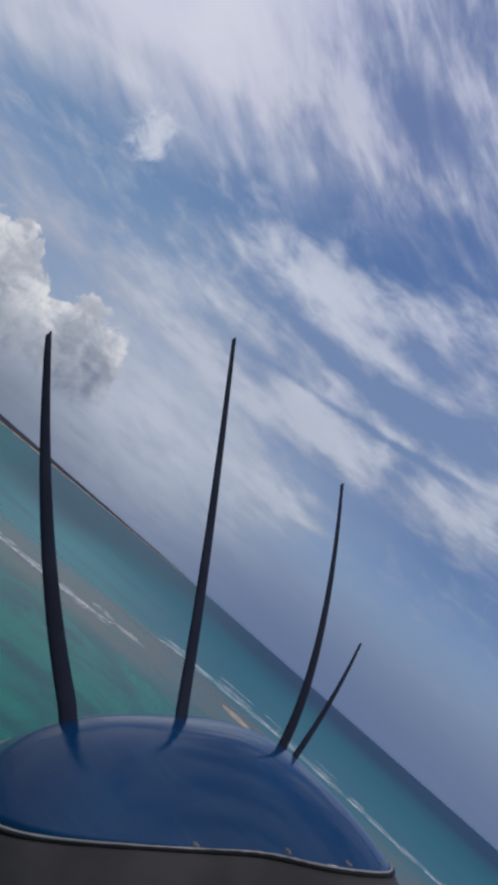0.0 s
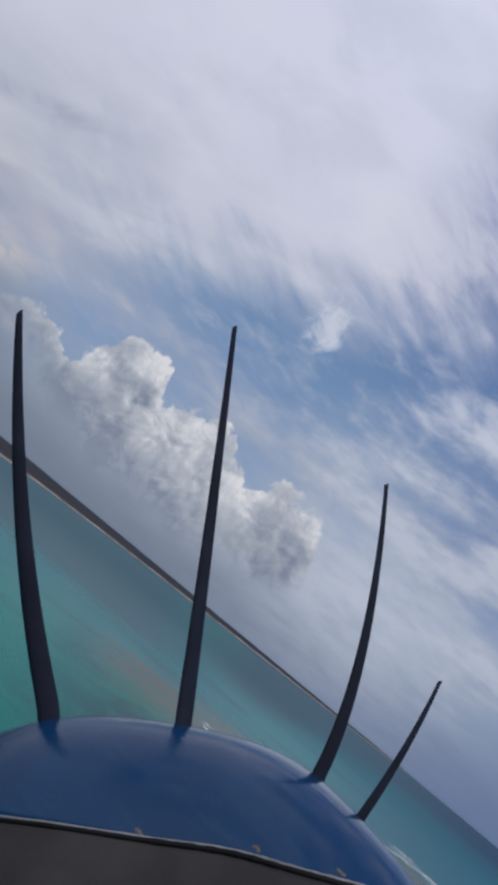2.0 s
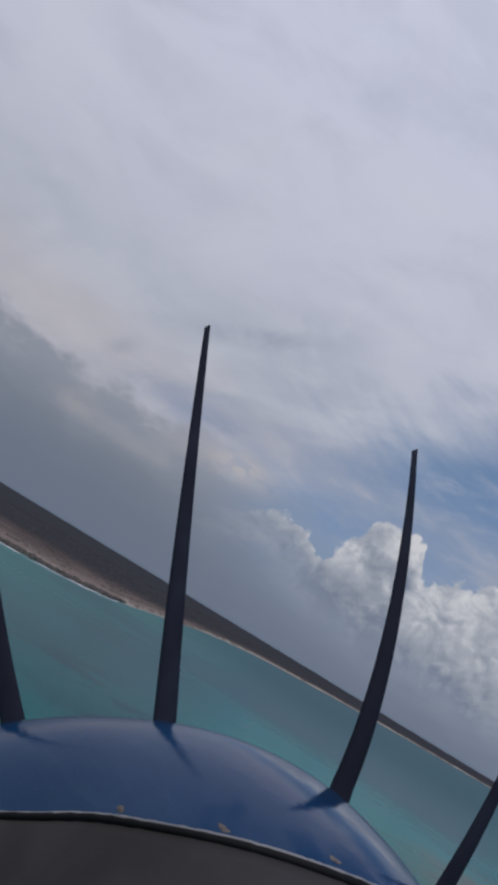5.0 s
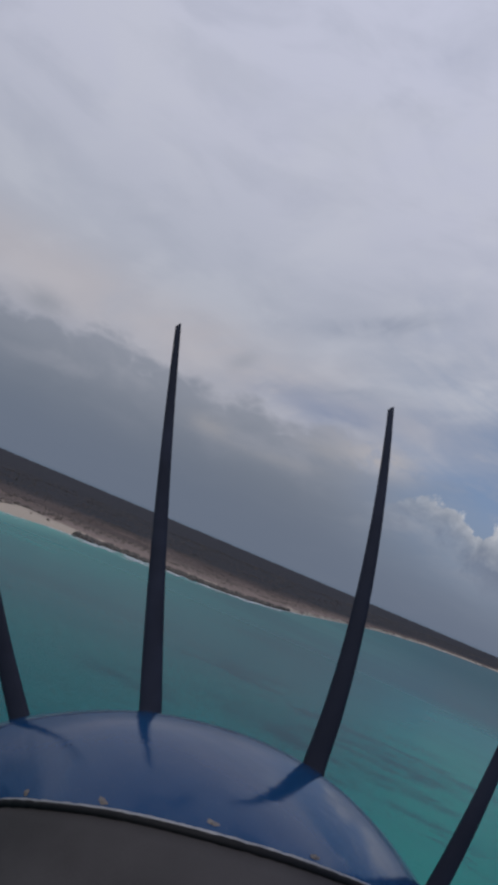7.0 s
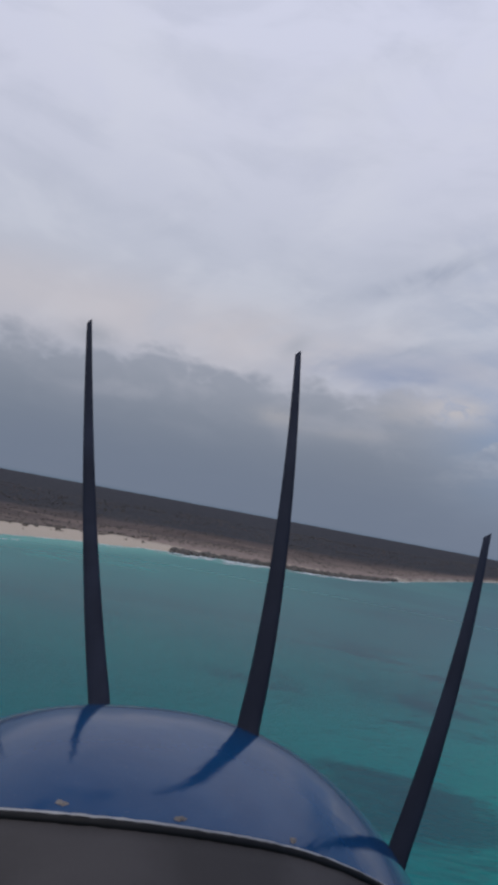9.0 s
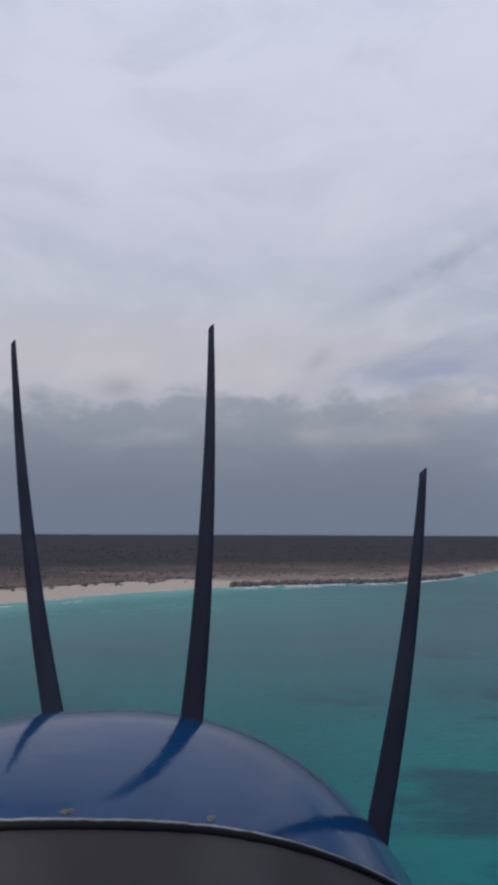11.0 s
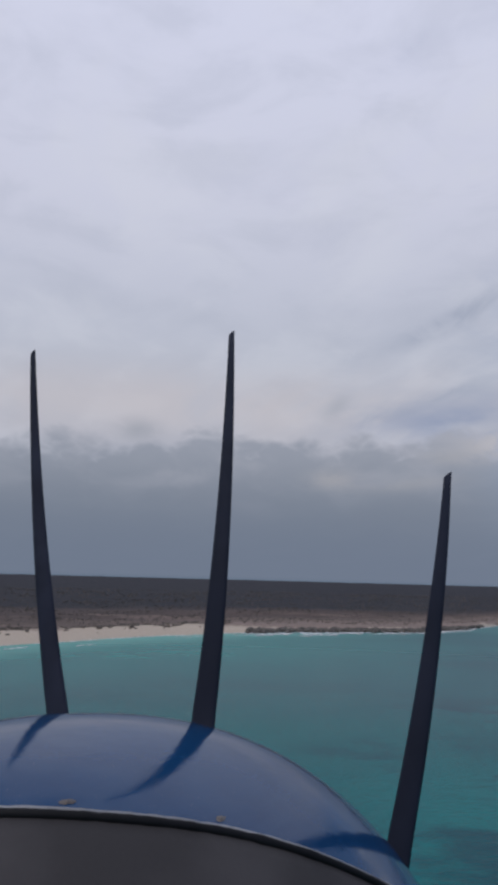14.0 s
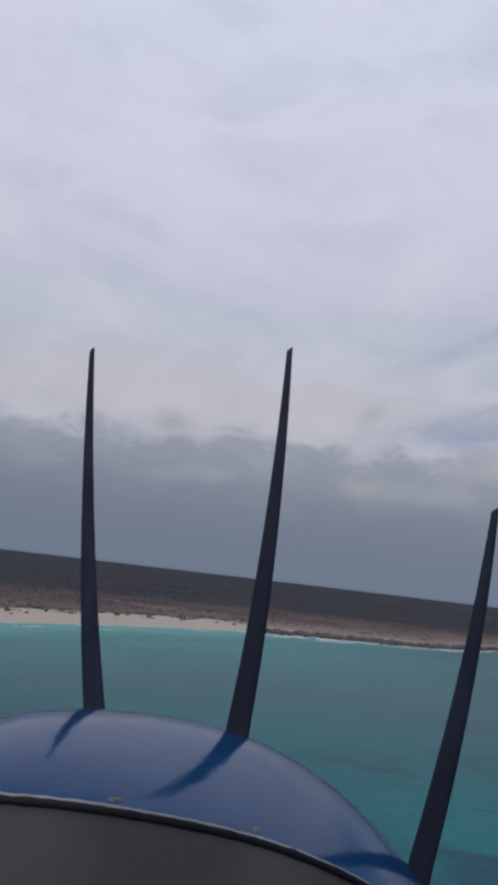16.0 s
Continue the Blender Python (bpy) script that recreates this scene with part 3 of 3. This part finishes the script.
def ground_height(a, d):
    v = d - shore(a)
    q = spot(a, d)
    if v < 0:
        return max(-2.5, v * 0.06)
    sandy = sandiness(a)
    beach = min(1.0, v / 14.0) * 0.8
    dune = sandy * 2.2 * math.exp(-((v - 34) / 16.0) ** 2) * (0.6 + 0.8 * noise.noise(q * 0.05))
    ledge = (1 - sandy) * 1.6 * min(1, v / 5.0)
    roll = min(1, v / 90.0) * (1.2 + 1.2 * noise.noise(q * 0.012) + 0.5 * noise.noise(q * 0.06))
    return 0.05 + beach + dune + ledge + roll * 1.3


def build_sea():
    verts, faces = [Vector((0, 0, 0))], []
    rings, steps = [20, 60, 120, 200, 300, 450, 700, 1100, 1800, 3000, 4950], 96
    for r in rings:
        verts += [spot(360 * i / steps, r) for i in range(steps)]
    for i in range(steps):
        j = (i + 1) % steps
        faces.append((0, 1 + i, 1 + j))
        for q in range(len(rings) - 1):
            o = 1 + q * steps
            faces.append((o + i, o + steps + i, o + steps + j, o + j))
    return tagged(new("water", mesh_of("water", verts, faces, SEA)), "clear turquoise sea with darker weed patches", "sea", kind="structure")


def build_land():
    verts, faces, inland, sandy = [], [], [], []
    azs = [70 - 0.35 * i for i in range(int(135.5 / 0.35))]
    vs = [-30, -10, -4, 0, 3, 6, 10, 14, 18, 22, 26, 30, 34, 38, 42, 47, 53, 60, 70, 82, 96, 115, 140, 170, 205, 250, 310, 390, 500, 650, 850, 1150, 1600, 2300, 3200, 4400]
    k = len(vs)
    for a in azs:
        d0 = shore(a)
        for v in vs:
            d = min(d0 + v, 4960)
            verts.append(spot(a, d, ground_height(a, d)))
            inland.append(float(v))
            sandy.append(sandiness(a))
    for i in range(len(azs) - 1):
        for q in range(k - 1):
            faces.append((i * k + q, (i + 1) * k + q, (i + 1) * k + q + 1, i * k + q + 1))
    me = mesh_of("ground", verts, faces, LAND)
    me.attributes.new("inland", "FLOAT", "POINT").data.foreach_set("value", inland)
    me.attributes.new("sandy", "FLOAT", "POINT").data.foreach_set("value", sandy)
    return tagged(new("ground", me), "low coastal plain of sand and dry brown scrub", "land", kind="structure")


def clump(rng, centre, size, squash, out_v, out_f, level):
    """A ragged little bush: a dented ball of 20 or 80 faces."""
    base_v, base_f = BALLS[level]
    o, ph = len(out_v), rng.uniform(0, 50)
    for b in base_v:
        k = 1 + 0.45 * noise.noise(b * 1.7 + Vector((ph, ph, 0)))
        out_v.append((centre.x + b.x * size * k, centre.y + b.y * size * k, centre.z + (b.z * k + 0.5) * size * squash))
    out_f += [tuple(o + i for i in f) for f in base_f]


def ball(level):
    bm = bmesh.new()
    bmesh.ops.create_icosphere(bm, subdivisions=level, radius=1.0)
    v, f = [q.co.copy() for q in bm.verts], [tuple(q.index for q in p.verts) for p in bm.faces]
    bm.free()
    return v, f


BALLS = {1: ball(1), 2: ball(2)}


def build_scrub():
    rng = random.Random(4)
    verts, faces = [], []
    for i in range(26000):
        a = rng.uniform(-34, 30)
        v = 22 + 900 * rng.random() ** 1.7
        if v < 26 + 12 * sandiness(a) or noise.noise((a * 0.25, v * 0.020, 2)) + 0.5 * noise.noise((a * 1.3, v * 0.06, 8)) < rng.uniform(-0.5, 0.35):
            continue
        d = shore(a) + v
        q = spot(a, d)
        q.z = ground_height(a, d) - 0.1
        clump(rng, q, rng.uniform(0.22, 0.60) * (1 + v / 700), rng.uniform(0.45, 0.8), verts, faces, 1)
    me = mesh_of("scrub", verts, faces, PLANTS, False)
    return tagged(new("scrub", me), "low dry scrub scattered over the plain", "scrub", kind="stuff")


def ribbon(rng, path, width, z, verts, faces, sway=1.0):
    """A ragged flat streak along a path of (direction, distance)."""
    o, n, ph = len(verts), len(path), rng.uniform(0, 90)
    for i, (a, d) in enumerate(path):
        t = i / (n - 1)
        wd = 1.25 * width * math.sin(math.pi * min(1, max(0, t * 0.96 + 0.02))) ** 0.5 * (0.55 + 0.9 * abs(noise.noise((i * 0.35 + ph, 0, 0))))
        shift = sway * (2.2 * width + 1.5) * noise.noise((i * 0.13 + ph, 5, 0))
        for k in (-1.0, -0.4, 0.4, 1.0):
            verts.append(spot(a, d + shift + k * wd * (1 + 0.25 * noise.noise((i * 0.9, k * 3 + ph, 1))), z + (0.12 if abs(k) < 0.5 else 0.0)))
    for i in range(n - 1):
        for k in range(3):
            faces.append((o + i * 4 + k, o + i * 4 + k + 4, o + i * 4 + k + 5, o + i * 4 + k + 1))


def build_wash():
    """Thin milky water behind the breakers."""
    rng = random.Random(15)
    verts, faces = [], []
    for a, run, d, wd in ((-52, 6, 258, 8), (-57, 6, 262, 9), (-61, 5, 284, 9), (-67, 6, 375, 12), (-72, 6, 392, 14), (-78, 7, 398, 13), (-84, 8, 402, 12)):
        ribbon(rng, [(a - run * i / 24, d + 2 * math.sin(i * 0.4)) for i in range(25)], wd, 0.05, verts, faces, 0.2)
    for a, run, off, wd in ((1.0, 5.0, -12, 9), (-4.0, 5.0, -14, 13), (-9.0, 5.0, -11, 9), (-13.0, 5.0, -13, 11)):
        ribbon(rng, [(a - run * i / 24, shore(a - run * i / 24) + off) for i in range(25)], wd, 0.05, verts, faces)
    return tagged(new("wash", mesh_of("wash", verts, faces, WASH)), "thin milky wash behind the breakers", "surf", kind="stuff")


def build_surf():
    rng = random.Random(9)
    verts, faces = [], []
    a = 34.0
    while a > -30:      # thin wash along the beach, heavier under the rocks
        run = rng.uniform(0.8, 3.0)
        rocky = 1 - sandiness(a)
        off = -1.5 - rocky * rng.uniform(1, 5)
        ribbon(rng, [(a - run * i / 24, shore(a - run * i / 24) + off) for i in range(25)], rng.uniform(0.5, 1.0) + rocky * rng.uniform(0.8, 3.2), 0.10, verts, faces)
        a -= run * rng.uniform(0.75, 1.5)
    for a, run, off, wd in ((-0.2, 3.4, -10, 8.0), (-2.6, 3.2, -10, 12.0), (-5.0, 2.0, -22, 4.5), (-6.4, 2.6, -8, 8.0), (-12.5, 3.0, -9, 9.0), (-15.0, 2.0, -9, 5.0), (17.5, 2.2, -16, 2.0), (-9.6, 1.6, -11, 4.0), (12.0, 1.5, -24, 1.2), (5.0, 2.0, -14, 1.2)):
        ribbon(rng, [(a - run * i / 24, shore(a - run * i / 24) + off) for i in range(25)], wd, 0.12, verts, faces)
    return tagged(new("surf", mesh_of("surf", verts, faces, FOAM)), "white wash breaking along the shore", "surf", kind="stuff")


def build_reef_foam():
    rng = random.Random(21)
    verts, faces = [], []
    line = [(-46, 250), (-52.9, 252), (-58.3, 256), (-63, 272), (-67, 360), (-71, 378), (-74, 385), (-79, 388), (-85, 392), (-92, 400)]
    def at(a):
        return float(np.interp(-a, [-q[0] for q in line], [q[1] for q in line]))
    ribbon(rng, [(-52.4 - 11.0 * i / 60, at(-52.4 - 11.0 * i / 60)) for i in range(61)], 3.4, 0.10, verts, faces, 0.08)
    a = -66.5
    while a > -92:
        run = rng.uniform(0.8, 3.2)
        for lane in range(rng.choice((1, 2, 2, 3))):
            off = lane * rng.uniform(14, 30) + rng.uniform(-6, 6)
            ribbon(rng, [(a - run * i / 24, at(a - run * i / 24) + off) for i in range(25)], rng.uniform(1.6, 3.8) * (1.5 if lane == 0 else 0.9), 0.10, verts, faces, 0.2)
        a -= run * rng.uniform(0.8, 1.6)
    return tagged(new("reef_surf", mesh_of("reef_surf", verts, faces, FOAM)), "broken white surf along the reef", "surf", kind="stuff")


def build_rocks():
    rng = random.Random(12)
    verts, faces = [], []
    for i in range(900):
        a = rng.uniform(-17, -0.3)
        v = rng.gauss(1.0, 2.2)
        q = spot(a, shore(a) + v, max(-0.3, 0.15 + v * 0.12))
        clump(rng, q, rng.uniform(0.6, 2.2), rng.uniform(0.4, 0.8), verts, faces, 1)
    return tagged(new("shore_rocks", mesh_of("shore_rocks", verts, faces, ROCK, False)), "dark jagged rocks along the waterline", "rocks", kind="stuff")


def build_sandbank():
    verts, faces, n, m = [], [], 36, 8
    mid = spot(-74.5, 318)
    for j in range(m + 1):
        r = j / m
        for i in range(n):
            q = 2 * math.pi * i / n
            k = 1 + 0.28 * noise.noise((math.cos(q) * 1.4, math.sin(q) * 1.4, 3))
            x, y = math.cos(q) * 6 * r * k, math.sin(q) * 9 * r * k
            verts.append((mid.x + x, mid.y + y, 1.1 * (1 - r * r) + 0.18 * noise.noise((x * 0.2, y * 0.2, 0)) - 0.12))
    for j in range(m):
        for i in range(n):
            k = (i + 1) % n
            faces.append((j * n + i, (j + 1) * n + i, (j + 1) * n + k, j * n + k))
    return tagged(new("sandbank", mesh_of("sandbank", verts, faces, SAND)), "low pinkish sandbank behind the reef surf", "sandbank")


def bush_mesh(seed):
    rng = random.Random(seed)
    verts, faces = [], []
    for i in range(rng.randint(7, 11)):
        q = rng.uniform(0, 6.28)
        r = rng.uniform(0, 0.8)
        clump(rng, Vector((math.cos(q) * r, math.sin(q) * r, rng.uniform(-0.1, 0.45) * (1.1 - r))), rng.uniform(0.3, 0.55), 0.8, verts, faces, 1)
    return mesh_of("bush", verts, faces, PLANTS, False)


def build_bushes():
    rng = random.Random(33)
    shapes = [bush_mesh(40 + i) for i in range(6)]
    for i in range(430):
        a = rng.uniform(0.5, 23)
        v = 14 + 50 * rng.random() ** 0.7
        if noise.noise((a * 0.9, v * 0.07, 7)) < -0.15 + 0.25 * (v < 26):
            continue
        d = shore(a) + v
        size = rng.uniform(0.5, 0.9 + 1.0 * rng.random())
        ob = tagged(new("bush", shapes[i % 6]), "low dark green bush on the pale dune", "bush", "bushes on the dune")
        q = spot(a, d, ground_height(a, d) - 0.08)
        ob.matrix_world = Matrix.Translation(q) @ Matrix.Rotation(rng.uniform(0, 6.28), 4, "Z") @ Matrix.Diagonal((size * rng.uniform(0.9, 1.5), size, size * rng.uniform(0.6, 0.9), 1))


build_sea()
build_land()
build_scrub()
build_wash()
build_surf()
build_reef_foam()
build_rocks()
build_sandbank()
build_bushes()

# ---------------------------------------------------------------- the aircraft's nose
# The cowling's radius is a polynomial of the direction (x^a y^b z^c), its painted top ends at a wavy rim; both are
# fitted to the camera's view.
RADIUS_FIT = [0.5886, -0.1888, 0.1123, 0.0601, -0.1244, 0.0578, -0.0298, -0.0467, 0.0016, -0.0292, -0.0605, 0.0859, 0.0160, -0.0326, 0.0561, 0.0862, -0.0620, -0.0322, 0.0552, -0.0109, 0.0124, 0.0252, -0.0038, -0.0279, -0.0324]
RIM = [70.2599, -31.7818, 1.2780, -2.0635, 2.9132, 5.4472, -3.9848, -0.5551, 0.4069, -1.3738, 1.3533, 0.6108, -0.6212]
BLADES = [  # root, middle, tip, solved to stand right in the camera's view
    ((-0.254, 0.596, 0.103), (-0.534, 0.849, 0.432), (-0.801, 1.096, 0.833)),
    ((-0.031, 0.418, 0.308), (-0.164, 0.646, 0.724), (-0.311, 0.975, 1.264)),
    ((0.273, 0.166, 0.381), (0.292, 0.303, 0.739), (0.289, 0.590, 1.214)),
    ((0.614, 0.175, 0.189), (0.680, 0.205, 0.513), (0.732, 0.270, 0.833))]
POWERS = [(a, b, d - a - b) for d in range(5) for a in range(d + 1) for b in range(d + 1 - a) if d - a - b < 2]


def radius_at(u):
    return sum(k * u.x ** a * u.y ** b * u.z ** c for k, (a, b, c) in zip(RADIUS_FIT, POWERS))


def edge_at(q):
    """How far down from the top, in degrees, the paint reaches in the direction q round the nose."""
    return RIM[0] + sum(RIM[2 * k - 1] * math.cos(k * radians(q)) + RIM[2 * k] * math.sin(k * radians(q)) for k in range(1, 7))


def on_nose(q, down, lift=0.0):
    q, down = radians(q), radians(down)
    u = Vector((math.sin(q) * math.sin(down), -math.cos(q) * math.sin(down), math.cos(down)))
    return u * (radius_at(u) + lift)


def shell(lo, hi, outer, inner, steps, rows):
    """A shell with thickness between two edges given as functions of the direction."""
    verts, faces, k = [], [], 2 * (rows + 1)
    for i in range(steps):
        q = 360 * i / steps - 180
        a, b = lo(q), hi(q)
        verts += [on_nose(q, a + (b - a) * j / rows, outer) for j in range(rows + 1)]
        verts += [on_nose(q, b - (b - a) * j / rows, inner) for j in range(rows + 1)]
    for i in range(steps):
        m = (i + 1) % steps
        for j in range(k):
            n = (j + 1) % k
            faces.append((i * k + j, i * k + n, m * k + n, m * k + j))
    return verts, faces


def welded(name, verts, faces, mat):
    me = mesh_of(name, verts, faces, mat)
    bm = bmesh.new()
    bm.from_mesh(me)
    bmesh.ops.remove_doubles(bm, verts=bm.verts, dist=1e-5)
    bmesh.ops.recalc_face_normals(bm, faces=bm.faces)
    bm.to_mesh(me)
    bm.free()
    return me


def tube(offset, lift, thick, steps=360):
    """A round bead that follows the paint's edge."""
    verts, faces, k = [], [], 10
    for i in range(steps):
        q = 360 * i / steps - 180
        mid = on_nose(q, edge_at(q) + offset, lift)
        out = mid.normalized()
        run = (on_nose(q + 1, edge_at(q + 1) + offset) - on_nose(q - 1, edge_at(q - 1) + offset)).normalized()
        side = out.cross(run)
        wob = 1 + 0.22 * noise.noise((q * 0.3, offset, 0)) + 0.15 * noise.noise((q * 1.7, offset, 3))
        verts += [mid + (out * math.cos(2 * math.pi * j / k) + side * math.sin(2 * math.pi * j / k)) * thick * wob for j in range(k)]
    for i in range(steps):
        m = (i + 1) % steps
        for j in range(k):
            n = (j + 1) % k
            faces.append((i * k + j, m * k + j, m * k + n, i * k + n))
    return verts, faces


def build_blade(root, middle, tip, face, broad):
    """A tapered, bowed propeller blade with a lens-shaped section and a slanting tip; its broad side looks towards face."""
    root, middle, tip, face = Vector(root), Vector(middle), Vector(tip), Vector(face)
    run = (tip - root).normalized()
    side = run.cross(face - middle).normalized()
    toward = side.cross(run)
    bow = middle - (root + tip) / 2
    inside = root * 0.45 - Vector((0, 0, 0.1))
    verts, faces, n, k = [], [], 36, 14
    for i in range(n + 1):
        s = -0.35 + 1.35 * i / n
        q = max(0.0, s)
        mid = root.lerp(tip, max(s, -0.12)) + bow * (4 * q * (1 - q))
        mid = mid.lerp(inside, min(1.0, max(0.0, -s - 0.10) / 0.25))      # the foot turns into the body
        wide = (0.0225 - 0.0110 * q - 0.0042 * q * q) * broad
        th = 0.34 * wide + 0.001
        for j in range(k):
            a = 2 * math.pi * j / k
            u, v = math.cos(a) * wide, math.sin(a) * th
            slant = run * (0.007 * math.cos(a) if i == n else 0)
            verts.append(mid + side * u + toward * v + slant)
    for i in range(n):
        for j in range(k):
            m = (j + 1) % k
            faces.append((i * k + j, i * k + m, (i + 1) * k + m, (i + 1) * k + j))
    faces.append(tuple(range(n * k, n * k + k)))
    faces.append(tuple(range(k - 1, -1, -1)))
    return welded("propeller_blade", verts, faces, BLADE)


def screw_mesh(q, down, seed):
    """A flat domed screw head with a ragged rim of chipped paint."""
    rng = random.Random(seed)
    mid = on_nose(q, down)
    out = (on_nose(q, down + 1) - on_nose(q, down - 1)).cross(on_nose(q + 1, down) - on_nose(q - 1, down)).normalized()
    if out.dot(mid) < 0:
        out = -out
    u = out.cross(Vector((0, 0, 1))).normalized()
    v = out.cross(u)
    verts, faces, n = [mid + out * 0.0024], [], 16
    for r, h in ((0.0026, 0.0020), (0.0036, 0.0012), (0.0040, 0.0006)):
        verts += [mid + (u * math.cos(6.2832 * i / n) + v * math.sin(6.2832 * i / n)) * r + out * h for i in range(n)]
    chip = [rng.uniform(0.0042, 0.0074) for i in range(n)]
    verts += [mid + (u * 1.7 * math.cos(6.2832 * i / n) + v * 0.8 * math.sin(6.2832 * i / n)) * chip[i] + out * 0.0006 for i in range(n)]
    faces = [(0, 1 + i, 1 + (i + 1) % n) for i in range(n)]
    for r in range(3):
        o = 1 + r * n
        faces += [(o + i, o + n + i, o + n + (i + 1) % n, o + (i + 1) % n) for i in range(n)]
    return mesh_of("screw", verts, faces, CHIP)


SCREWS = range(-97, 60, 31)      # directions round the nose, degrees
# rough eye points that the blades' broad sides are turned to
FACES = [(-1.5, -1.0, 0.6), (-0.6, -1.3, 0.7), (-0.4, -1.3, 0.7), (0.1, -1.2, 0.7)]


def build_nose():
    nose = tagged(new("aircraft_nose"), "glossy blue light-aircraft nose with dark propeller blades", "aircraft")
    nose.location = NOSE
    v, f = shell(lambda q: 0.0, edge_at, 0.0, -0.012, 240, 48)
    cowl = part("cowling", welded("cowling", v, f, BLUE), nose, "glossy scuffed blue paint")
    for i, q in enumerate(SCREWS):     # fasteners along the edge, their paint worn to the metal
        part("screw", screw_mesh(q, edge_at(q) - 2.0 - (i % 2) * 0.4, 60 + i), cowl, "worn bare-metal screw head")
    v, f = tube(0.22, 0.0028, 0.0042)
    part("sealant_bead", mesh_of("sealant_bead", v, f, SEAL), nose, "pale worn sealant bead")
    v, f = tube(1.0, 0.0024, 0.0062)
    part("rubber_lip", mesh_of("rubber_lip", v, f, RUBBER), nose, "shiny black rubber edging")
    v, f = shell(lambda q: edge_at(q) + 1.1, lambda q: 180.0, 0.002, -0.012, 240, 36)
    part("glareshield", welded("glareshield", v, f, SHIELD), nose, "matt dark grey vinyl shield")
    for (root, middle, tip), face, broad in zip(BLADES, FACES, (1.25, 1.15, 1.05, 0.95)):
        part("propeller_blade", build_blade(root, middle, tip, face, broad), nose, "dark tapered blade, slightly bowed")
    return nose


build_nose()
